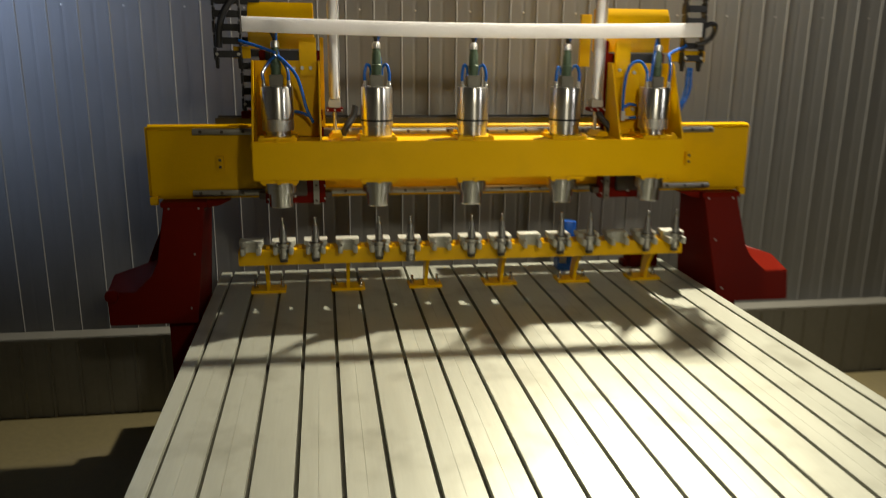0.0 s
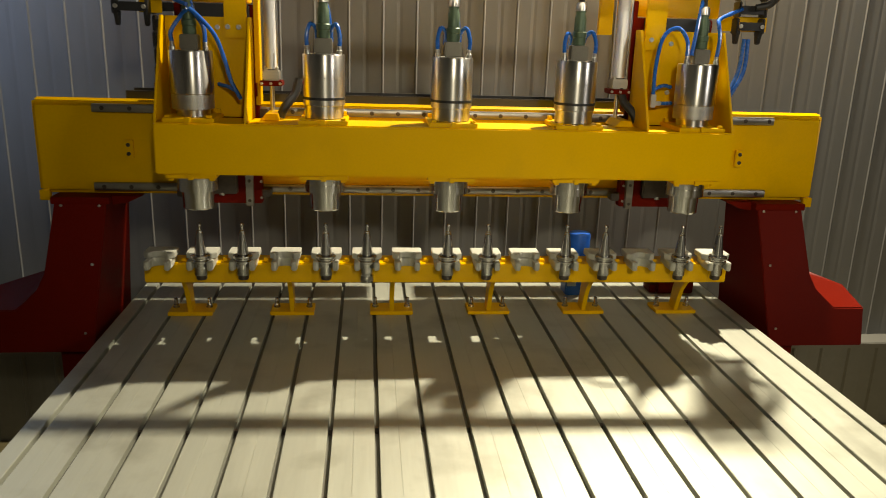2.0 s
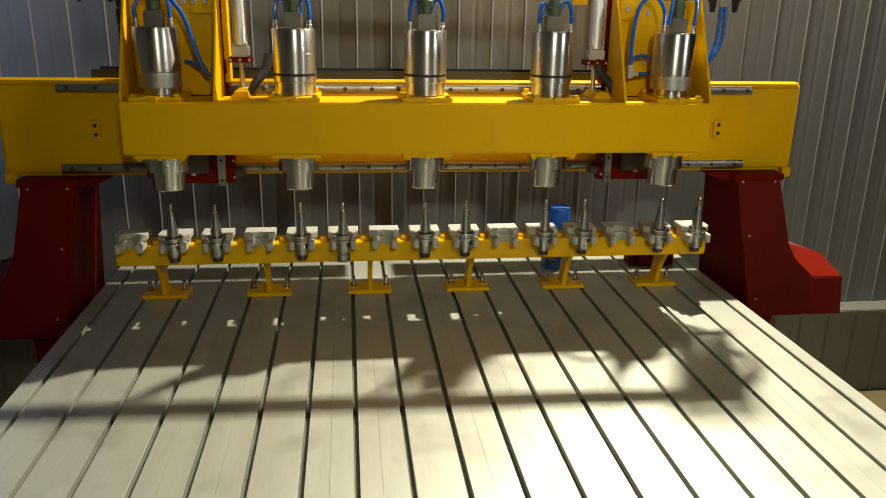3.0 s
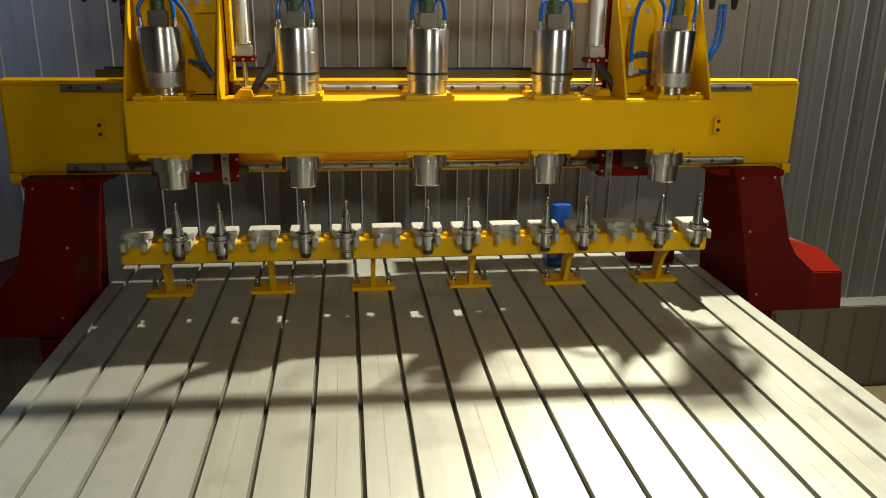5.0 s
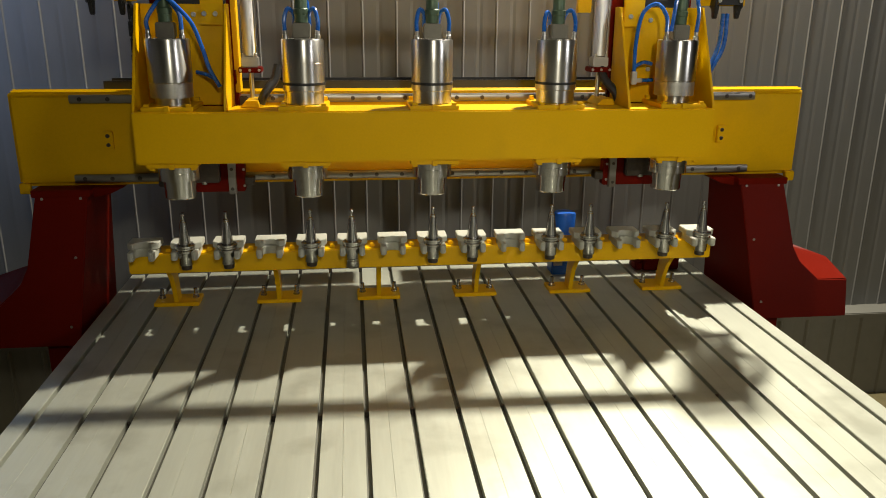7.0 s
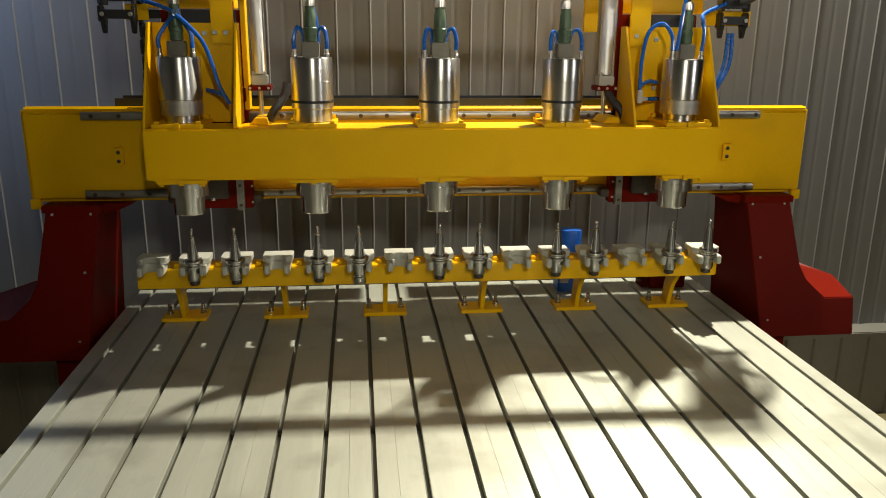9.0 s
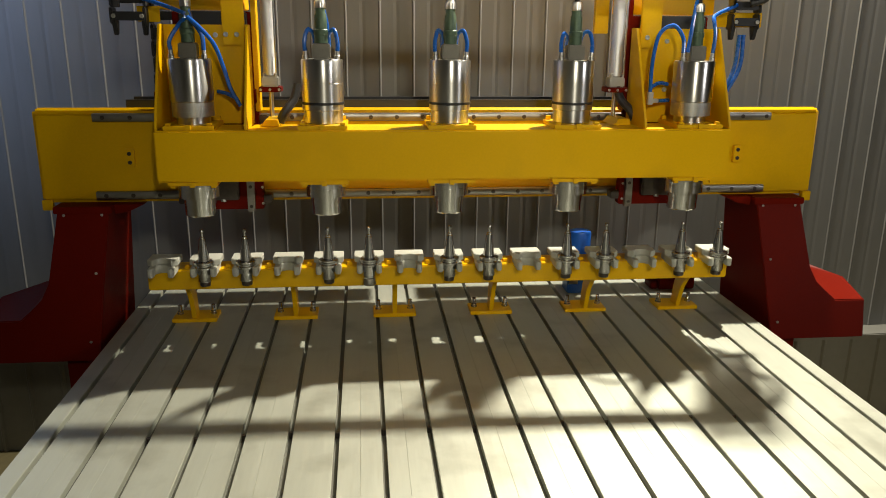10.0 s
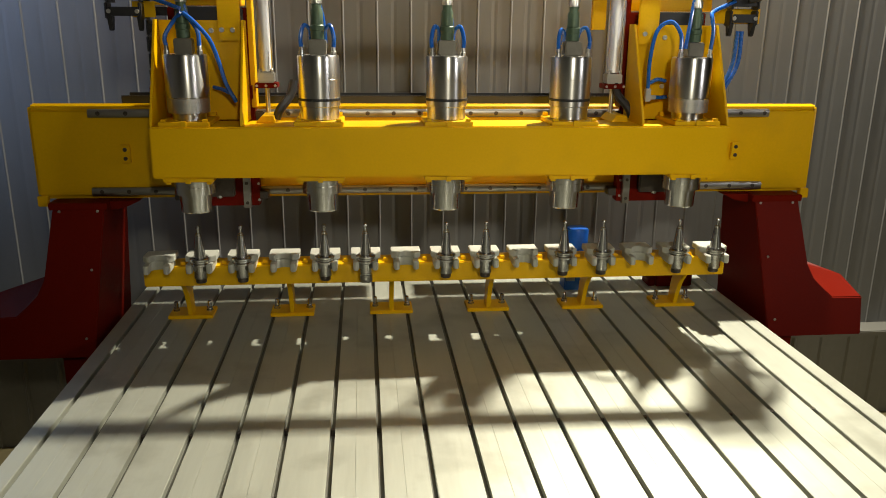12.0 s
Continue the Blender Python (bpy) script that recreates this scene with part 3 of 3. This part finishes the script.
for pts in (
    [(x - 0.044, -0.128, 1.645), (x - 0.045, -0.12, 1.69), (x - 0.07, -0.105, 1.725), (x - 0.105, -0.09, 1.70), (x - 0.118, -0.085, 1.62), (x - 0.118, -0.085, 1.53)],
    [(x - 0.118, -0.085, 1.548), (x - 0.085, -0.07, 1.56), (x - 0.055, -0.055, 1.555)],
    [(x - 0.110, -0.085, 1.51), (x - 0.08, -0.075, 1.508), (x - 0.05, -0.06, 1.508)],
    [(x - 0.030, -0.125, 1.65), (x - 0.022, -0.12, 1.71), (x - 0.010, -0.112, 1.79), (x - 0.012, -0.135, 1.845)],
    [(x + 0.044, -0.128, 1.645), (x + 0.050, -0.122, 1.70), (x + 0.046, -0.115, 1.735), (x + 0.060, -0.09, 1.755), (x + 0.14, -0.05, 1.785)],
    [(x + 0.178, -0.035, 1.70), (x + 0.172, -0.04, 1.60), (x + 0.120, -0.045, 1.50)],
    [(x + 0.165, -0.035, 1.70), (x + 0.155, -0.04, 1.60), (x + 0.110, -0.05, 1.50)],
):
    cpart("hose", tube(B(), pts, 0.0058), BLUE, car, "blue air hose")
bm = B()
box(bm, x - 0.126, x - 0.110, -0.095, -0.078, 1.497, 1.535, 0.002)
box(bm, x - 0.112, x - 0.092, -0.092, -0.080, 1.503, 1.515, 0.002)
cpart("elbow", bm, ALU_MATT, car, "metal hose elbow")
for s, x in ((-1, -0.590), (1, 0.425)):
    cpart("cable", tube(B(), [(x - s * 0.03, -0.03, 1.55), (x - s * 0.02, -0.045, 1.51), (x + s * 0.006, -0.07, 1.475), (x + s * 0.02, -0.07, 1.446)], 0.0125), RUBBER, car, "thick black cable")


# cable chains beside the brackets
def chain(name, x0, x1, z0, z1, y, turn, label):
    ob = thing(name, ((x0 + x1) / 2 + CX, y, z0 + CZ), label, "cable chain", "cable chains")
    z, i = z0, 0
    while z < z1:
        dy = turn * max(0.0, (z - z0 - 0.15)) ** 2
        bm = B()
        for x in (x0, x1 - 0.010):
            prism(bm, [(y + dy - 0.022, z), (y + dy + 0.022, z), (y + dy + 0.022, z + 0.046), (y + dy - 0.022, z + 0.046)], "x", x + (0.002 if i % 2 else 0), x + 0.010 - (0 if i % 2 else 0.002), 0.003)
        box(bm, x0 + 0.010, x1 - 0.010, y + dy - 0.021, y + dy - 0.016, z + 0.010, z + 0.034, 0.001)
        box(bm, x0 + 0.010, x1 - 0.010, y + dy + 0.016, y + dy + 0.021, z + 0.010, z + 0.034, 0.001)
        cpart("link", bm, BLACK, ob)
        z += 0.047
        i += 1
    for x in (x0 + 0.004, x1 - 0.016):
        lug = [(y - 0.018, z0 + 0.01), (y + 0.018, z0 + 0.01), (y + 0.006, z0 - 0.03), (y - 0.006, z0 - 0.03)]
        cpart("end_lug", prism(B(), lug, "x", x, x + 0.012, 0.002), BLACK, ob)
    for x in (x0 + 0.012, x1 - 0.012):
        cpart("screw", bolt(B(), (x, y - 0.0225, z0 + 0.022), 0.006, 0.004), ALU_MATT, ob)
    return ob


chain("cable_chain", -1.066, -0.966, 1.715, 2.2, -0.02, 0.0, "black plastic cable chain curving down beside the carriage")
chain("cable_chain", 0.732, 0.822, 1.715, 2.2, -0.02, 0.0, "black plastic cable chain with blue hoses running through")
chain("cable_chain", -0.985, -0.900, 1.53, 2.2, 0.075, 0.0, "black plastic cable chain hanging upright behind")
cpart("cable", tube(B(), [(-1.045, -0.046, 1.76), (-1.04, -0.05, 1.83), (-1.012, -0.05, 1.90), (-0.965, -0.04, 1.955), (-0.92, -0.02, 1.99)], 0.012), RUBBER, car, "thick black cable")
cpart("cable", tube(B(), [(0.78, -0.05, 1.79), (0.815, -0.06, 1.80), (0.832, -0.08, 1.83), (0.818, -0.115, 1.86), (0.78, -0.15, 1.865), (0.726, -0.175, 1.845)], 0.010), RUBBER, car, "thick black cable")
for x0, x1 in ((-1.0, -0.938), (0.694, 0.842)):
    cpart("chain_bracket", box(B(), x0, x1, -0.006, -0.001, 1.722, 1.765, 0.001), YELLOW, car, "yellow chain bracket")
cpart("chain_foot", box(B(), -0.99, -0.935, 0.055, 0.105, 1.498, 1.526, 0.003), RED, car, "red chain foot")

# ---- tool rack ----
RX0, RX1, RY0, RY1, RZ0, RZ1 = -1.014, 0.770, -0.105, -0.012, 0.949, 1.009
rack = thing("tool_rack", (-0.122, 0, TZ), "yellow steel tool rack with milky plastic forks on the table", "tool rack")
bm = B()
box(bm, RX0, RX1, RY0, RY1, RZ0, RZ1, 0.003)
part("rack_bar", bm, YELLOW, rack)
bm = B()
box(bm, -0.069, 0.069, 0.0, 0.085, 0.0, 0.012, 0.0015)
foot_me = mesh_of("base_plate", bm, YELLOW)
prof = [(0.004, 0.0122), (0.052, 0.0122), (0.044, 0.05), (0.034, 0.09), (0.018, 0.122), (-0.014, 0.1488), (-0.082, 0.1488), (-0.052, 0.124), (-0.026, 0.092), (-0.008, 0.05)]
web_me = mesh_of("web", prism(B(), prof, "x", -0.007, 0.007, 0.001), YELLOW)
bm = B()
lathe(bm, [(0.0105, 0.0), (0.0105, 0.003), (0.0085, 0.0031), (0.0085, 0.011), (0.006, 0.0112), (0.006, 0.030), (0.0045, 0.032)], seg=12)
stud_me = mesh_of("clamp_bolt", bm, STEEL)
for k in range(6):
    x = -0.9165 + 0.3175 * k
    f = add("base_plate", foot_me, rack, (x, 0.010, TZ + 0.0005))
    add("web", web_me, rack, (x, 0.010, TZ + 0.0005))
    for dx in (-0.052, 0.052):
        add("clamp_bolt", stud_me, f, (x + dx, 0.058, TZ + 0.0127), "steel clamping bolt with nut")


def fork_meshes():
    r, top, low = 0.025, B(), B()
    arc = [(r * math.cos(a), r * math.sin(a)) for a in [radians(d) for d in range(0, 181, 15)]]
    prism(top, [(-0.044, 0.072), (-0.044, 0.012), (-0.036, 0.006), (-0.030, 0.0)] + [(-p, q) for p, q in [(c, s) for c, s in arc]] + [(0.030, 0.0), (0.036, 0.006), (0.044, 0.012), (0.044, 0.072)],
          "z", 0.012, 0.030, 0.0015)
    r2 = 0.022
    arc2 = [(-r2 * math.cos(radians(d)), r2 * math.sin(radians(d))) for d in range(0, 181, 15)]
    prism(low, [(-0.037, 0.06), (-0.037, -0.025), (-0.031, -0.031), (-0.022, -0.029), (-0.019, -0.016)] + arc2 + [(0.019, -0.016), (0.022, -0.029), (0.031, -0.031), (0.037, -0.025), (0.037, 0.06)],
          "z", -0.014, 0.0115, 0.002)
    return mesh_of("fork_top", top, FORK), mesh_of("fork_arm", low, FORK)


FT, FA = fork_meshes()
TOOL_Y, FORK_Z = -0.132, 1.018
tab = mesh_of("tab", box(B(), -0.007, 0.007, 0, 0.014, 0, 0.011, 0.0015), YELLOW)
for k in range(15):
    x = -0.963 + 0.12025 * k
    add("fork", FA, rack, (x, TOOL_Y, FORK_Z), "milky white plastic tool fork")
    add("fork_plate", FT, rack, (x, TOOL_Y, FORK_Z), "milky white plastic tool fork")
    if k < 14:
        add("tab", tab, rack, (x + 0.060, -0.085, RZ1 - 0.001))

# ---- tool holders ----


def tool_holder(kind):
    t = thing("tool_holder", (0, 0, 0), "steel taper tool holder standing in a rack fork", "tool holder", "tool holders in the rack")
    part("taper", lathe(B(), [(0.0150, 0.010), (0.0175, 0.0105), (0.0172, 0.014), (0.0095, 0.075), (0.0085, 0.076)], seg=28), STEEL, t)
    part("flange", lathe(B(), [(0.020, -0.014), (0.0275, -0.0135), (0.029, -0.012), (0.029, -0.007), (0.0245, -0.004), (0.0245, 0.000), (0.029, 0.003), (0.029, 0.008), (0.0275, 0.0098), (0.018, 0.010)], seg=32), STEEL, t)
    part("pull_stud", lathe(B(), [(0.0072, 0.076), (0.0072, 0.081), (0.0040, 0.083), (0.0040, 0.094), (0.0062, 0.096), (0.0062, 0.101), (0.0045, 0.104)], seg=16), STEEL, t)
    if kind == "long":
        part("collet_nut", lathe(B(), [(0.0125, -0.076), (0.0185, -0.0745), (0.0205, -0.070), (0.0205, -0.052), (0.0185, -0.050), (0.0185, -0.046), (0.0205, -0.044), (0.0205, -0.0145)], seg=24), STEEL, t)
    else:
        part("collet_nut", lathe(B(), [(0.0125, -0.0525), (0.0195, -0.052), (0.0205, -0.048), (0.0205, -0.0145)], seg=24), STEEL, t)
        part("bore_ring", lathe(B(), [(0.010, -0.0665), (0.0145, -0.066), (0.0155, -0.063), (0.0155, -0.0526)], seg=20), DARK_STEEL, t, "dark threaded end")
    return t


short = tool_holder("short")
long_ = tool_holder("long")
TOOL_Z = 1.036
for k in range(5):
    for d in (0, 1):
        x = -0.963 + 0.12025 * (3 * k + 1 + d)
        m = pose(x, TOOL_Y, TOOL_Z, 0, 0, random.uniform(0, 90))
        if (k, d) == (0, 0):
            short.matrix_basis = m
        elif (k, d) == (1, 1):
            long_.matrix_basis = m
        else:
            copy_thing(short, m)
tagged(long_, "steel tool holder with a longer collet nut")

# ---- blue cylinder behind the rack ----
pump = thing("tool_sensor", (0.375, 0.235, TZ), "bright blue post with a round cap behind the rack", "sensor")
bm = B()
box(bm, 0.338, 0.412, 0.20, 0.27, TZ + 0.0005, TZ + 0.10, 0.004)
part("base_block", bm, BLUE_PAINT, pump)
part("post", lathe(B(), [(0.03, TZ + 0.1), (0.031, TZ + 0.101), (0.031, TZ + 0.15), (0.03, TZ + 0.151)], (0.38, 0.235, 0), 28), BLUE_PAINT, pump)
part("label", box(B(), 0.343, 0.375, 0.1985, 0.1998, TZ + 0.035, TZ + 0.075), WHITE, pump, "small white label")
part("cap", lathe(B(), [(0.034, TZ + 0.151), (0.0375, TZ + 0.152), (0.0385, TZ + 0.215), (0.036, TZ + 0.222), (0.02, TZ + 0.225)], (0.385, 0.235, 0), 36), BLUE_PAINT, pump)

# ---- red block at the rear of the table ----
block = thing("steel_block", (0.745, 0.26, TZ), "dark red painted steel block at the rear of the table", "block")
part("body", box(B(), 0.682, 0.815, 0.215, 0.30, TZ + 0.0005, TZ + 0.075, 0.004), RED, block)
part("ledge", box(B(), 0.655, 0.6815, 0.225, 0.29, TZ + 0.0005, TZ + 0.028, 0.003), RED, block)
